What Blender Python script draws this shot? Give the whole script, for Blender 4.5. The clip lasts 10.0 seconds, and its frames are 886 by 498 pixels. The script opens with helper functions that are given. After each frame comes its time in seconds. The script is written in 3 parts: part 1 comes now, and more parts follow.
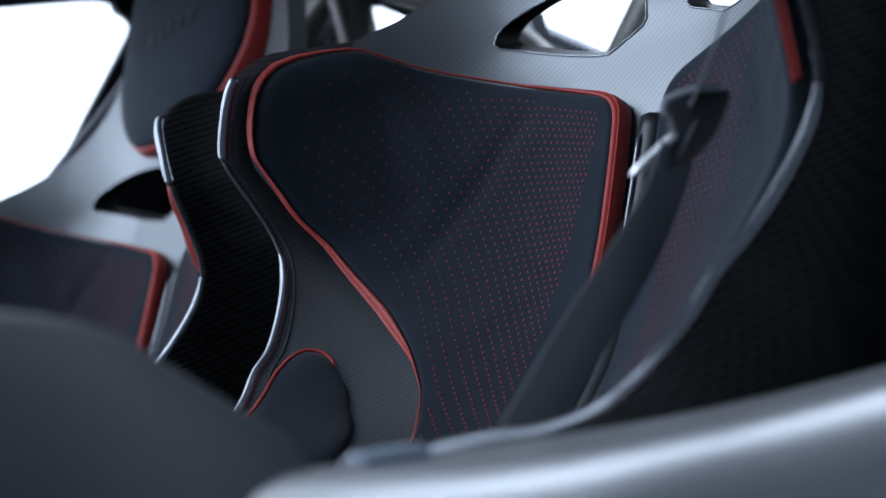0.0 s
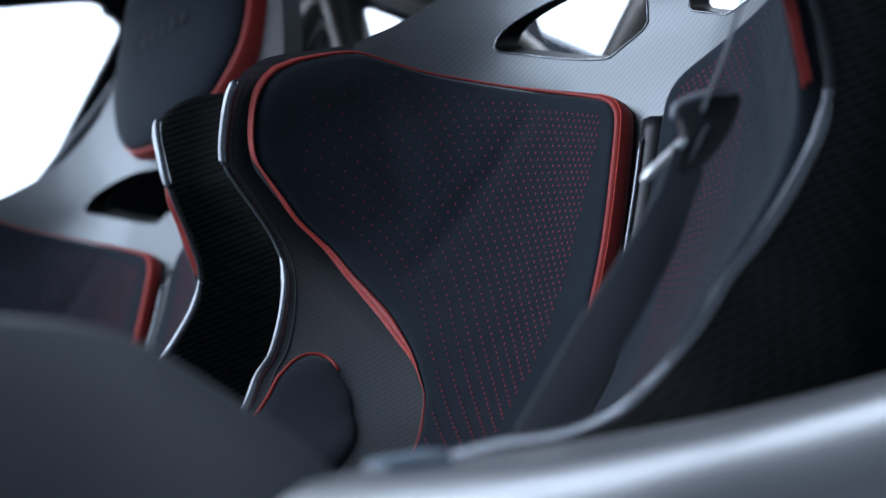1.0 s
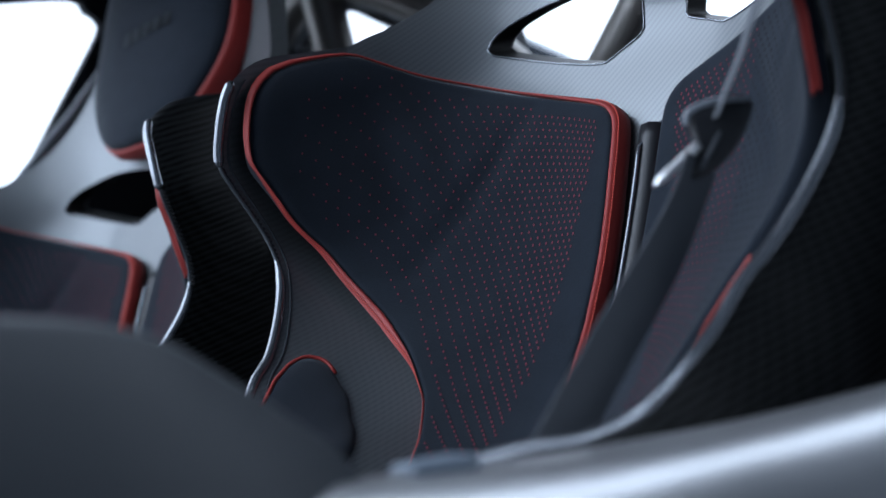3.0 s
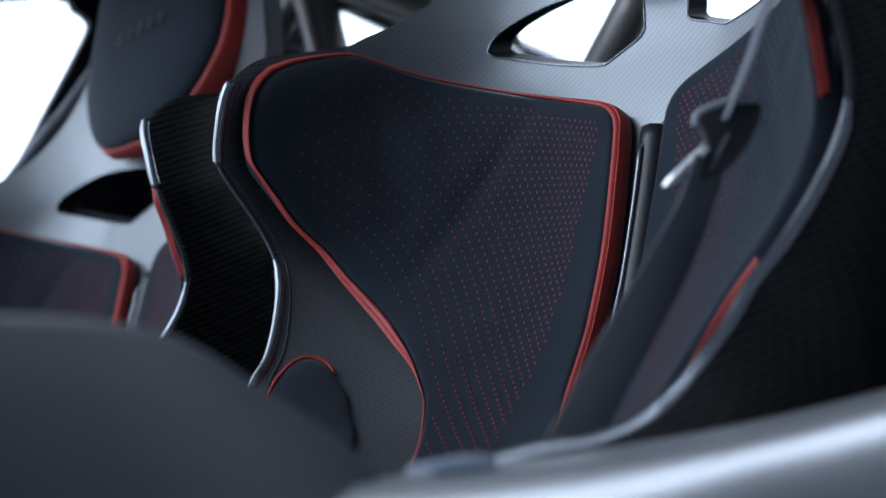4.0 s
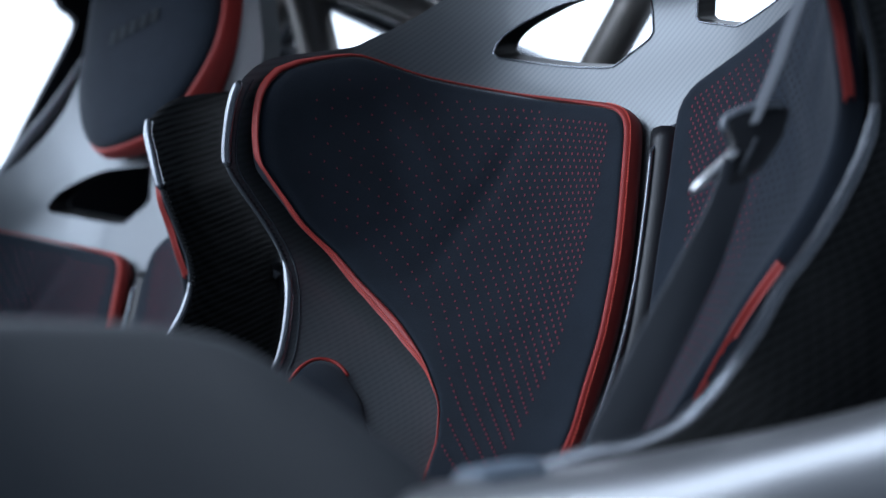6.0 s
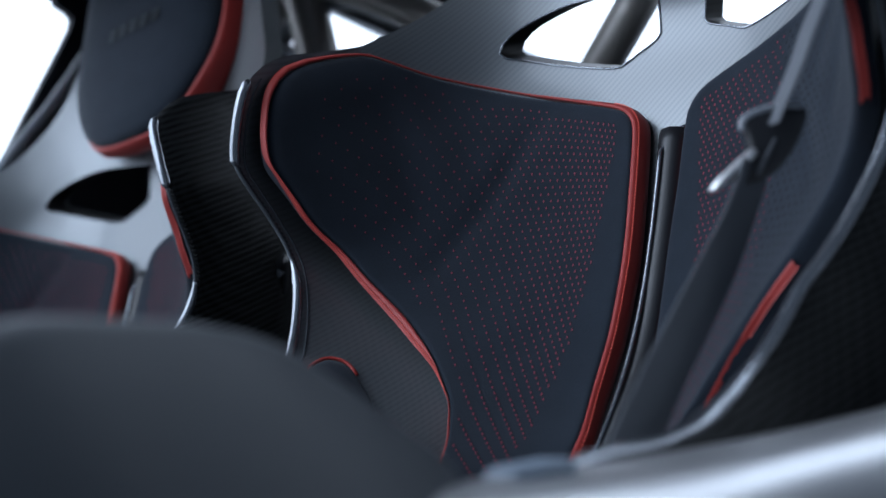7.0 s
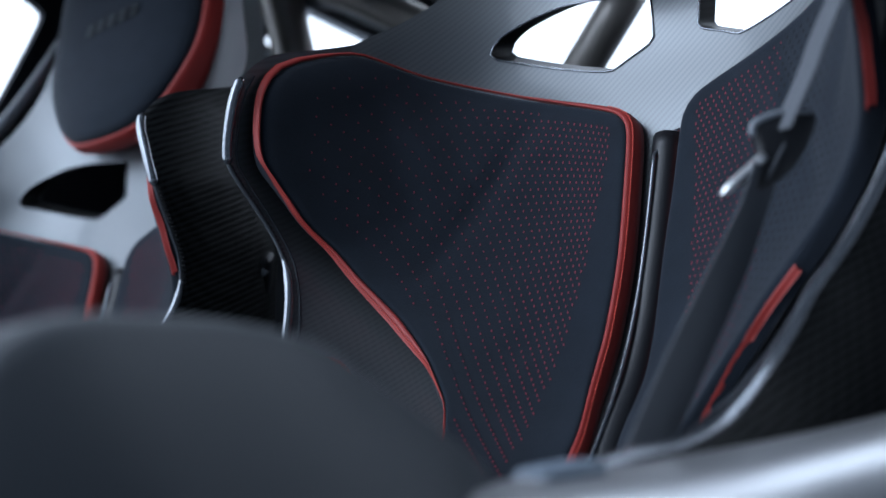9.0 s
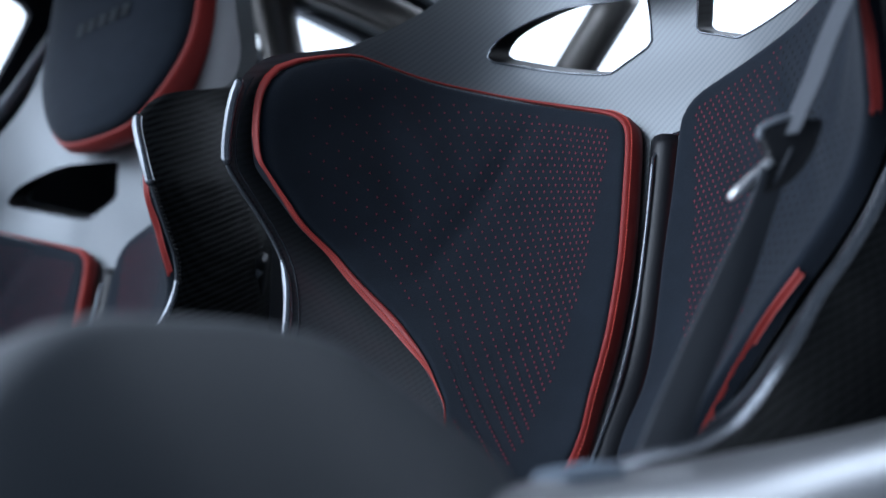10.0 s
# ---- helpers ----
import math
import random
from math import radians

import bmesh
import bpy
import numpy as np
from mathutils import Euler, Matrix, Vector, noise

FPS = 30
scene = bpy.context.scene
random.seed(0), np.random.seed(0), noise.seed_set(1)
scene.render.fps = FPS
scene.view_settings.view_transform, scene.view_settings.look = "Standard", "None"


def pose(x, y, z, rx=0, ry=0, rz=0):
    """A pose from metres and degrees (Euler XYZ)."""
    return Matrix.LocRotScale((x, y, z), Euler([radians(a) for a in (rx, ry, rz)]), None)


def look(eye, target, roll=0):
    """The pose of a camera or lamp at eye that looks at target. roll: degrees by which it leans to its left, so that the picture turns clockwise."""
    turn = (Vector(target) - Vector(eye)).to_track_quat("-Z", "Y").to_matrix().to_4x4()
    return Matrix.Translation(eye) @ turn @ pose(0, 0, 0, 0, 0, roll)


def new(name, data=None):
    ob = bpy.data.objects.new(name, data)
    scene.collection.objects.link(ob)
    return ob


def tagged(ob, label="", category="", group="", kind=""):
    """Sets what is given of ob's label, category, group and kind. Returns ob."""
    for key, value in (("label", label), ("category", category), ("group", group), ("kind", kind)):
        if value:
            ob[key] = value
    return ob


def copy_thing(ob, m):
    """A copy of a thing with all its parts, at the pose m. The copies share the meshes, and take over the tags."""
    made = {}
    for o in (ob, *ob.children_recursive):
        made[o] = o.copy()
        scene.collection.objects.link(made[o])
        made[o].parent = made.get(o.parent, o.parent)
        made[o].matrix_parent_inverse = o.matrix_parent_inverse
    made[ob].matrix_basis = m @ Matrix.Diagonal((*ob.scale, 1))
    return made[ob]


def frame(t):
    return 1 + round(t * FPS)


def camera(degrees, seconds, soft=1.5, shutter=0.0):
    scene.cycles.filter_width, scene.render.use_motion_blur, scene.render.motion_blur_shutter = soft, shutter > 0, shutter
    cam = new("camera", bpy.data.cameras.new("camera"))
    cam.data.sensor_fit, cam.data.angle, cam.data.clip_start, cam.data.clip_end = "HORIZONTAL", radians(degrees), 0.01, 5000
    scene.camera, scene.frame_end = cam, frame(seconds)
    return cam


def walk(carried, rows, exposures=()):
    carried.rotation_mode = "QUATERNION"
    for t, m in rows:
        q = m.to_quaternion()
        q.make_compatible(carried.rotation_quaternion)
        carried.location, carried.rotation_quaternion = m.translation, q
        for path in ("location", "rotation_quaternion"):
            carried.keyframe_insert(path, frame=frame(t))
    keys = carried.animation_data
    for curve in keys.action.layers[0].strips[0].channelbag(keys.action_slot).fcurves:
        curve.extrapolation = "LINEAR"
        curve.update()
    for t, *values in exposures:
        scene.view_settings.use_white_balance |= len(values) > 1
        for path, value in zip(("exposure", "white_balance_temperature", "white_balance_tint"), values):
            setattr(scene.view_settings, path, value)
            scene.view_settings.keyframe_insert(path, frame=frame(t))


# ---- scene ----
from mathutils.geometry import delaunay_2d_cdt

cam = camera(32.3, 10.0)
PATH = [
    (0, (0.707, -0.911, 0.749), (-0.746, 0.464, 0.752), -15.8),
    (0.5, (0.701, -0.917, 0.752), (-0.743, 0.468, 0.752), -15.8),
    (1, (0.694, -0.923, 0.756), (-0.739, 0.473, 0.752), -15.8),
    (1.5, (0.688, -0.927, 0.757), (-0.735, 0.479, 0.752), -15.5),
    (2, (0.682, -0.933, 0.761), (-0.727, 0.486, 0.749), -15.5),
    (2.5, (0.677, -0.939, 0.763), (-0.723, 0.489, 0.749), -15.5),
    (4, (0.658, -0.954, 0.769), (-0.713, 0.503, 0.747), -15.1),
    (4.5, (0.651, -0.959, 0.77), (-0.71, 0.506, 0.747), -15.1),
    (5, (0.645, -0.965, 0.773), (-0.706, 0.509, 0.746), -15.0),
    (5.5, (0.638, -0.971, 0.778), (-0.704, 0.511, 0.744), -15.0),
    (7, (0.615, -0.994, 0.787), (-0.698, 0.514, 0.742), -14.8),
    (7.5, (0.607, -1.0, 0.789), (-0.694, 0.518, 0.741), -14.6),
    (8, (0.6, -1.004, 0.791), (-0.689, 0.524, 0.74), -14.4),
    (8.5, (0.594, -1.01, 0.794), (-0.679, 0.531, 0.736), -14.3),
    (9, (0.586, -1.017, 0.796), (-0.671, 0.537, 0.734), -14.1),
    (9.5, (0.579, -1.023, 0.799), (-0.665, 0.542, 0.733), -14.0),
    (10, (0.571, -1.031, 0.802), (-0.657, 0.546, 0.732), -13.8),
]
walk(cam, [(t, look(eye, target, roll)) for t, eye, target, roll in PATH], [(0.0, -0.15, 5600, 10), (10.0, -0.15, 5600, 10)])
FOCUS = 1.16
cam.data.dof.use_dof, cam.data.dof.focus_distance, cam.data.dof.aperture_fstop = True, FOCUS, 4.0

# ---- world and light ----
world = bpy.data.worlds.new("studio")
scene.world = world
world.use_nodes = True
wn = world.node_tree.nodes
wn["Background"].inputs[0].default_value = (0.70, 0.83, 1.0, 1)
wn["Background"].inputs[1].default_value = 0.14
for at, wide, long, power in (((-1.3, -2.2, 3.1), 3.0, 3.0, 78), ((1.35, 1.5, 3.0), 1.1, 2.0, 21)):
    box_light = bpy.data.lights.new("softbox", "AREA")
    box_light.shape, box_light.size, box_light.size_y, box_light.energy, box_light.color = "RECTANGLE", wide, long, power, (0.90, 0.95, 1.0)
    new("softbox", box_light).matrix_world = look(at, (at[0] * 0.9, at[1] * 0.9, 0.75))



# ---- materials ----
def material(name, colour, rough=0.5, metal=0.0, spread=0.15, grain=60.0, bump=0.1, coat=0.0, sheen=0.0, detail=400.0):
    """Principled surface with cloudy colour at a wide and a fine scale, and fine relief."""
    m = bpy.data.materials.new(name)
    m.use_nodes = True
    nt = m.node_tree
    b = nt.nodes["Principled BSDF"]
    co = nt.nodes.new("ShaderNodeTexCoord")
    wide, fine = nt.nodes.new("ShaderNodeTexNoise"), nt.nodes.new("ShaderNodeTexNoise")
    wide.inputs["Scale"].default_value, fine.inputs["Scale"].default_value = grain, detail
    wide.inputs["Detail"].default_value = 4
    for n in (wide, fine):
        nt.links.new(co.outputs["Object"], n.inputs["Vector"])
    mix = nt.nodes.new("ShaderNodeMix")
    mix.data_type = "RGBA"
    mix.inputs[6].default_value = (*[c * (1 - spread) for c in colour], 1)
    mix.inputs[7].default_value = (*[min(1, c * (1 + spread)) for c in colour], 1)
    add = nt.nodes.new("ShaderNodeMath")
    add.operation = "MULTIPLY_ADD"
    add.inputs[1].default_value = 0.5
    half = nt.nodes.new("ShaderNodeMath")
    half.operation, half.inputs[1].default_value = "MULTIPLY", 0.5
    nt.links.new(fine.outputs["Fac"], half.inputs[0])
    nt.links.new(wide.outputs["Fac"], add.inputs[0])
    nt.links.new(half.outputs[0], add.inputs[2])
    nt.links.new(add.outputs[0], mix.inputs[0])
    nt.links.new(mix.outputs[2], b.inputs["Base Color"])
    b.inputs["Roughness"].default_value, b.inputs["Metallic"].default_value = rough, metal
    b.inputs["Coat Weight"].default_value, b.inputs["Coat Roughness"].default_value = coat, 0.08
    b.inputs["Sheen Weight"].default_value = sheen
    bn = nt.nodes.new("ShaderNodeBump")
    bn.inputs["Strength"].default_value, bn.inputs["Distance"].default_value = bump, 0.0006
    nt.links.new(add.outputs[0], bn.inputs["Height"])
    nt.links.new(bn.outputs[0], b.inputs["Normal"])
    return m


def carbon(name, tone, rough, pitch=0.0055, coat=0.3, relief=0.03, weave=0.09):
    """Woven carbon: diagonal twill bands, crossed by finer tows, under lacquer."""
    m = material(name, (tone * .94, tone, tone * 1.05), rough, 0.0, 0.2, 30, 0.0, coat)
    nt = m.node_tree
    b = nt.nodes["Principled BSDF"]
    co = nt.nodes["Texture Coordinate"]
    waves = []
    for turn, p in (((0, 38, 20), pitch), ((0, -52, 20), pitch * 0.5)):
        mp = nt.nodes.new("ShaderNodeMapping")
        mp.inputs["Rotation"].default_value = [radians(a) for a in turn]
        w = nt.nodes.new("ShaderNodeTexWave")
        w.wave_type, w.bands_direction, w.wave_profile = "BANDS", "Z", "SIN"
        w.inputs["Scale"].default_value = 0.314 / p
        w.inputs["Distortion"].default_value, w.inputs["Detail"].default_value = 0.25, 1
        nt.links.new(co.outputs["Object"], mp.inputs["Vector"])
        nt.links.new(mp.outputs[0], w.inputs["Vector"])
        waves.append(w)
    mul = nt.nodes.new("ShaderNodeMath")
    mul.operation, mul.inputs[1].default_value = "MULTIPLY_ADD", 0.35
    nt.links.new(waves[1].outputs["Fac"], mul.inputs[0])
    nt.links.new(waves[0].outputs["Fac"], mul.inputs[2])
    mix = nt.nodes.new("ShaderNodeMix")
    mix.data_type = "RGBA"
    mix.inputs[6].default_value, mix.inputs[7].default_value = (tone * .94 * (1 - weave), tone * (1 - weave), tone * 1.05 * (1 - weave), 1), (tone * .94 * (1 + weave), tone * (1 + weave), tone * 1.05 * (1 + weave), 1)
    nt.links.new(mul.outputs[0], mix.inputs[0])
    nt.links.new(mix.outputs[2], b.inputs["Base Color"])
    bn = nt.nodes["Bump"]
    bn.inputs["Strength"].default_value, bn.inputs["Distance"].default_value = relief, 0.0004
    nt.links.new(mul.outputs[0], bn.inputs["Height"])
    return m


SUEDE = material("black_suede", (0.0115, 0.0165, 0.0255), 0.95, 0, 0.5, 48, 0.6, 0, 0.12, 900)
SUEDE.node_tree.nodes["Principled BSDF"].inputs["Specular IOR Level"].default_value = 0.25
RED = material("red_leather", (0.30, 0.018, 0.012), 0.55, 0, 0.18, 90, 0.4, 0, 0.1, 700)
THREAD = material("red_thread", (0.62, 0.06, 0.035), 0.6, 0, 0.1, 300, 0.1)
DOT = material("red_backing", (0.17, 0.013, 0.036), 0.7, 0, 0.3, 40, 0.1)
HOLED = material("punched_hole", (0.004, 0.005, 0.007), 0.9, 0, 0.2, 60, 0.1)
SHELL = carbon("satin_carbon", 0.19, 0.46, 0.0042, 0.3, 0.022, 0.10)
SHELL.node_tree.nodes["Principled BSDF"].inputs["Metallic"].default_value = 0.85
WING = carbon("dark_carbon", 0.007, 0.40, 0.0042, 0.0, 0.06, 0.85)
WING.node_tree.nodes["Principled BSDF"].inputs["Specular IOR Level"].default_value = 0.18
RIB = carbon("ribbed_dark_carbon", 0.012, 0.5, 0.0052, 0.0, 0.5, 0.95)
RIB.node_tree.nodes["Principled BSDF"].inputs["Specular IOR Level"].default_value = 0.1
for node, turn in zip([n for n in RIB.node_tree.nodes if n.type == "MAPPING"], ((-6, 0, 0), (0, 84, 0))):
    node.inputs["Rotation"].default_value = [radians(a) for a in turn]
BEAD = material("grey_bead", (0.06, 0.067, 0.077), 0.35, 0.3, 0.1, 40, 0.02)
GLOSS = material("lacquered_edge", (0.22, 0.235, 0.26), 0.24, 0.8, 0.1, 40, 0.02, 0.6)
PAINT = material("satin_silver_paint", (0.36, 0.365, 0.375), 0.36, 0.7, 0.05, 12, 0.02, 0.4)
COWL = material("grey_cowl", (0.0165, 0.0215, 0.0280), 0.6, 0, 0.12, 18, 0.15)
COWL.node_tree.nodes["Principled BSDF"].inputs["Specular IOR Level"].default_value = 0.35
PLASTIC = material("black_plastic", (0.012, 0.013, 0.016), 0.42, 0, 0.2, 60, 0.2)
WEB = material("grey_webbing", (0.085, 0.092, 0.106), 0.75, 0, 0.12, 200, 0.6, 0, 0, 1200)
STEEL = material("bright_steel", (0.88, 0.89, 0.9), 0.3, 1.0, 0.05, 50, 0.05)
TRIM = material("dark_trim", (0.009, 0.012, 0.018), 0.7, 0, 0.25, 20, 0.2)
TUBE = material("bronze_tube", (0.28, 0.265, 0.25), 0.4, 0.5, 0.15, 30, 0.05)
SEAL = material("grey_seal", (0.22, 0.24, 0.27), 0.4, 0, 0.1, 40, 0.05)
CARD = material("blue_grey_card", (0.11, 0.14, 0.18), 0.55, 0, 0.1, 15, 0.1)
PRINT = material("grey_print", (0.05, 0.058, 0.066), 0.6, 0, 0.1, 100, 0.1)
# emission added to the backdrop: whitens the windows and lights the carbon
GLOW = bpy.data.materials.new("glowing_white_backdrop")
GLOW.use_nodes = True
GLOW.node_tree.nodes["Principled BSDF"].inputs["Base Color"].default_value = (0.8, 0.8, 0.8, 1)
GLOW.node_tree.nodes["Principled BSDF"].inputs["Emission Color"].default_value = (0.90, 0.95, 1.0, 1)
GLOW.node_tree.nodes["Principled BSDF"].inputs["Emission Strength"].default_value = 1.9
FLOOR = material("studio_floor", (0.20, 0.21, 0.22), 0.5, 0, 0.05, 2, 0.02)


# ---- mesh helpers ----
def link(name, bm, mat, parent=None, label="", smooth=True):
    me = bpy.data.meshes.new(name)
    bm.normal_update()
    bm.to_mesh(me)
    bm.free()
    me.materials.append(mat)
    if smooth:
        me.shade_smooth()
    ob = new(name, me)
    ob.parent = parent
    if label:
        ob["label"] = label
    return ob


part = link


def sharpen(bm, degrees=35):
    bm.normal_update()
    for e in bm.edges:
        if len(e.link_faces) == 2 and e.calc_face_angle(0) > radians(degrees):
            e.smooth = False


def loop_smooth(pts, n, closed=True):
    """Points of a Catmull-Rom curve, evenly spread by length."""
    p = np.array(pts, float)
    k = len(p)
    out = []
    for i in range(k if closed else k - 1):
        a, b, c, d = (p[(i + j) % k] if closed else p[min(max(i + j, 0), k - 1)] for j in (-1, 0, 1, 2))
        for s in np.linspace(0, 1, 12, endpoint=False):
            out.append(0.5 * (2*b + (c - a)*s + (2*a - 5*b + 4*c - d)*s*s + (3*b - a - 3*c + d)*s**3))
    if closed:
        out.append(out[0])
    else:
        out.append(p[-1])
    out = np.array(out)
    d = np.r_[0, np.cumsum(np.linalg.norm(np.diff(out, axis=0), axis=1))]
    at = np.linspace(0, d[-1], n, endpoint=not closed)
    return np.stack([np.interp(at, d, out[:, j]) for j in range(p.shape[1])], 1)


def tube(bm, pts, radius, sides=10, closed=False, flat=1.0):
    """A round bar along points; radius may be a list."""
    pts = [Vector(p) for p in pts]
    n = len(pts)
    rad = radius if isinstance(radius, (list, tuple, np.ndarray)) else [radius] * n
    rings, up = [], Vector((0.13, 0.27, 0.95)).normalized()
    for i, p in enumerate(pts):
        a = pts[(i - 1) % n] if closed or i else p
        b = pts[(i + 1) % n] if closed or i < n - 1 else p
        d = (b - a).normalized()
        up = (up - d * up.dot(d)).normalized()
        side = d.cross(up)
        rings.append([bm.verts.new(p + (up * math.cos(s) * flat + side * math.sin(s)) * rad[i]) for s in np.linspace(0, 2*math.pi, sides, endpoint=False)])
    for i in range(n if closed else n - 1):
        a, b = rings[i], rings[(i + 1) % n]
        for j in range(sides):
            bm.faces.new((a[j], a[(j + 1) % sides], b[(j + 1) % sides], b[j]))
    if not closed:
        bm.faces.new(rings[0][::-1])
        bm.faces.new(rings[-1])
    return bm


def box(bm, size, m=None, bevel=0.004, seg=2):
    r = bmesh.ops.create_cube(bm, size=1, matrix=(m or Matrix()) @ Matrix.Diagonal((*size, 1)))
    if bevel:
        es = list({e for v in r["verts"] for e in v.link_edges})
        bmesh.ops.bevel(bm, geom=es, offset=bevel, segments=seg, affect="EDGES", profile=0.5)
    return bm


def slab(bm, outline, holes, front, behind, step=0.012, shrink=None):
    """Solid between two height fields y(x, z), inside an outline with holes in the x-z plane."""
    def inside(p, poly):
        x, z = p
        c = False
        for i in range(len(poly)):
            (x1, z1), (x2, z2) = poly[i - 1], poly[i]
            if (z1 > z) != (z2 > z) and x < (x2 - x1) * (z - z1) / (z2 - z1) + x1:
                c = not c
        return c
    loops = [[tuple(p) for p in o] for o in (outline, *holes)]
    verts = [p for o in loops for p in o]
    edges, k = [], 0
    for o in loops:
        edges += [(k + i, k + (i + 1) % len(o)) for i in range(len(o))]
        k += len(o)
    rim = np.array(verts)
    lo, hi = rim.min(0), rim.max(0)
    for j, z in enumerate(np.arange(lo[1] + step / 2, hi[1], step * 0.866)):
        for x in np.arange(lo[0] + step * (0.5 if j % 2 else 0.25), hi[0], step):
            if np.hypot(*(rim - (x, z)).T).min() > step * 0.5 and inside((x, z), loops[0]) and not any(inside((x, z), h) for h in loops[1:]):
                verts.append((x, z))
    co, _, faces, _, _, _ = delaunay_2d_cdt([Vector(v) for v in verts], edges, [], 0, 1e-7)
    keep = []
    for f in faces:
        c = sum((Vector(co[i]) for i in f), Vector((0, 0))) / len(f)
        if inside(c, loops[0]) and not any(inside(c, h) for h in loops[1:]):
            keep.append(f)
    a = [bm.verts.new((v[0], front(v[0], v[1]), v[1])) for v in co]
    s = shrink or (lambda x, z: (x, z))
    b = []
    for v in co:
        x, z = s(v[0], v[1])
        b.append(bm.verts.new((x, behind(x, z), z)))
    seen = {}
    for f in keep:
        for i in range(len(f)):
            e = (f[i], f[(i + 1) % len(f)])
            seen[e] = 1
    for f in keep:
        bm.faces.new([a[i] for i in f])
        bm.faces.new([b[i] for i in reversed(f)])
    for (i, j) in seen:
        if (j, i) not in seen:
            bm.faces.new((a[j], a[i], b[i], b[j]))
    bmesh.ops.delete(bm, geom=[v for v in bm.verts if not v.link_faces], context="VERTS")
    bmesh.ops.recalc_face_normals(bm, faces=bm.faces)
    return bm


# ---- the seat's form ----
def hermite(xs, ys, x):
    """Smooth curve through the knots."""
    xs, ys, x = np.asarray(xs, float), np.asarray(ys, float), np.clip(x, xs[0], xs[-1])
    m = np.gradient(ys, xs)
    i = np.clip(np.searchsorted(xs, x) - 1, 0, len(xs) - 2)
    h = xs[i + 1] - xs[i]
    s = (x - xs[i]) / h
    return ((2*s**3 - 3*s**2 + 1) * ys[i] + (s**3 - 2*s**2 + s) * h * m[i] + (3*s**2 - 2*s**3) * ys[i + 1] + (s**3 - s**2) * h * m[i + 1])


def spine(z):
    return hermite((.45,.50,.56,.61,.634,.664,.699,.744,.82,.873,.92,1.0,1.15),(-.45,-.36,-.255,-.184,-.15,-.118,-.089,-.055,-.003,.033,.056,.093,.16), z)


def back(x, z):
    """Front face of the seat back: y at lateral place x and height z."""
    w = hermite((.45, .60, .644, .682, .727, .772, .819, .856, .92, 1.0, 1.15), (.08, .088, .111, .142, .188, .222, .239, .246, .248, .27, .35), z)
    deep = hermite((.45, .60, .644, .682, .727, .772, .819, .856, .90, .935, 1.0, 1.15), (.066, .066, .068, .075, .091, .122, .170, .205, .214, .20, .12, .10), z)
    p = hermite((.45, .65, .75, .82, .89, .95, 1.02, 1.15), (2.2, 2.2, 2.7, 3.1, 3.9, 3.5, 2.9, 2.9), z)
    q = np.abs(x) / w
    return spine(z) - deep * np.where(q > 1, 1 + p * (np.minimum(q, 1.3) - 1), np.minimum(q, 1) ** p)


def normal(x, z):
    e = 0.002
    n = Vector((float(back(x + e, z) - back(x - e, z)) / (2*e), -1, float(back(x, z + e) - back(x, z - e)) / (2*e)))
    return n.normalized()


PAD = [(-0.246, 0.889), (-0.246, 0.874), (-0.245, 0.859), (-0.242, 0.845), (-0.237, 0.823), (-0.230, 0.798), (-0.219, 0.775), (-0.205, 0.753), (-0.186, 0.731), (-0.163, 0.708), (-0.142, 0.687), (-0.127, 0.669), (-0.115, 0.654),
       (-0.107, 0.640), (-0.102, 0.631), (-0.085, 0.597), (-0.050, 0.580), (-0.026, 0.588), (-0.018, 0.612), (-0.022, 0.641), (-0.020, 0.681), (-0.019, 0.720), (-0.021, 0.765), (-0.023, 0.805), (-0.027, 0.818), (-0.037, 0.827),
       (-0.055, 0.834), (-0.088, 0.845), (-0.128, 0.860), (-0.162, 0.877), (-0.187, 0.894), (-0.207, 0.914), (-0.216, 0.923), (-0.223, 0.927), (-0.232, 0.929), (-0.241, 0.929), (-0.245, 0.925), (-0.246, 0.915), (-0.246, 0.902)]
EDGE = [(.0, .56), (.06, .575), (.085, .62), (.115, .665), (.145, .705), (.175, .74), (.20, .78), (.215, .82), (.222, .86), (.226, .90), (.236, .930), (.236, .940), (.223, .946), (.200, .962), (.180, .987), (.160, 1.02), (.138, 1.08), (.122, 1.13), (.08, 1.15), (.0, 1.155)]
# the wing: its root under the pad (x, z) and its free edge (x, y, z), from the shoulder round and down to the thigh
ROOT = [(.200, .905), (.212, .915), (.222, .918), (.228, .915), (.232, .905), (.236, .893), (.240, .880), (.240, .860), (.238, .842), (.234, .822), (.226, .797), (.214, .775), (.205, .757), (.192, .740), (.175, .722), (.160, .705),
        (.150, .690), (.140, .676), (.131, .664), (.122, .652), (.114, .642), (.104, .628), (.095, .60), (.09, .56), (.09, .52)]
LIP = [(.244, -.02, .941), (.248, -.05, .940), (.249, -.088, .940), (.251, -.13, .940), (.251, -.158, .932), (.253, -.176, .918), (.261, -.187, .89), (.266, -.192, .865), (.264, -.188, .846), (.260, -.181, .824), (.256, -.175, .801),
       (.251, -.175, .78), (.246, -.181, .764), (.239, -.193, .748), (.229, -.213, .728), (.219, -.235, .711), (.213, -.256, .70), (.206, -.278, .683), (.201, -.303, .670), (.199, -.335, .659), (.197, -.360, .654), (.197, -.400, .655),
       (.197, -.447, .663), (.195, -.52, .668), (.19, -.60, .665)]
HOLE = [(-.162, .904), (-.150, .919), (-.109, .928), (-.064, .923), (-.028, .917), (-.0235, .914), (-.0205, .882), (-.0225, .877), (-.046, .868), (-.062, .864), (-.107, .877), (-.150, .895)]


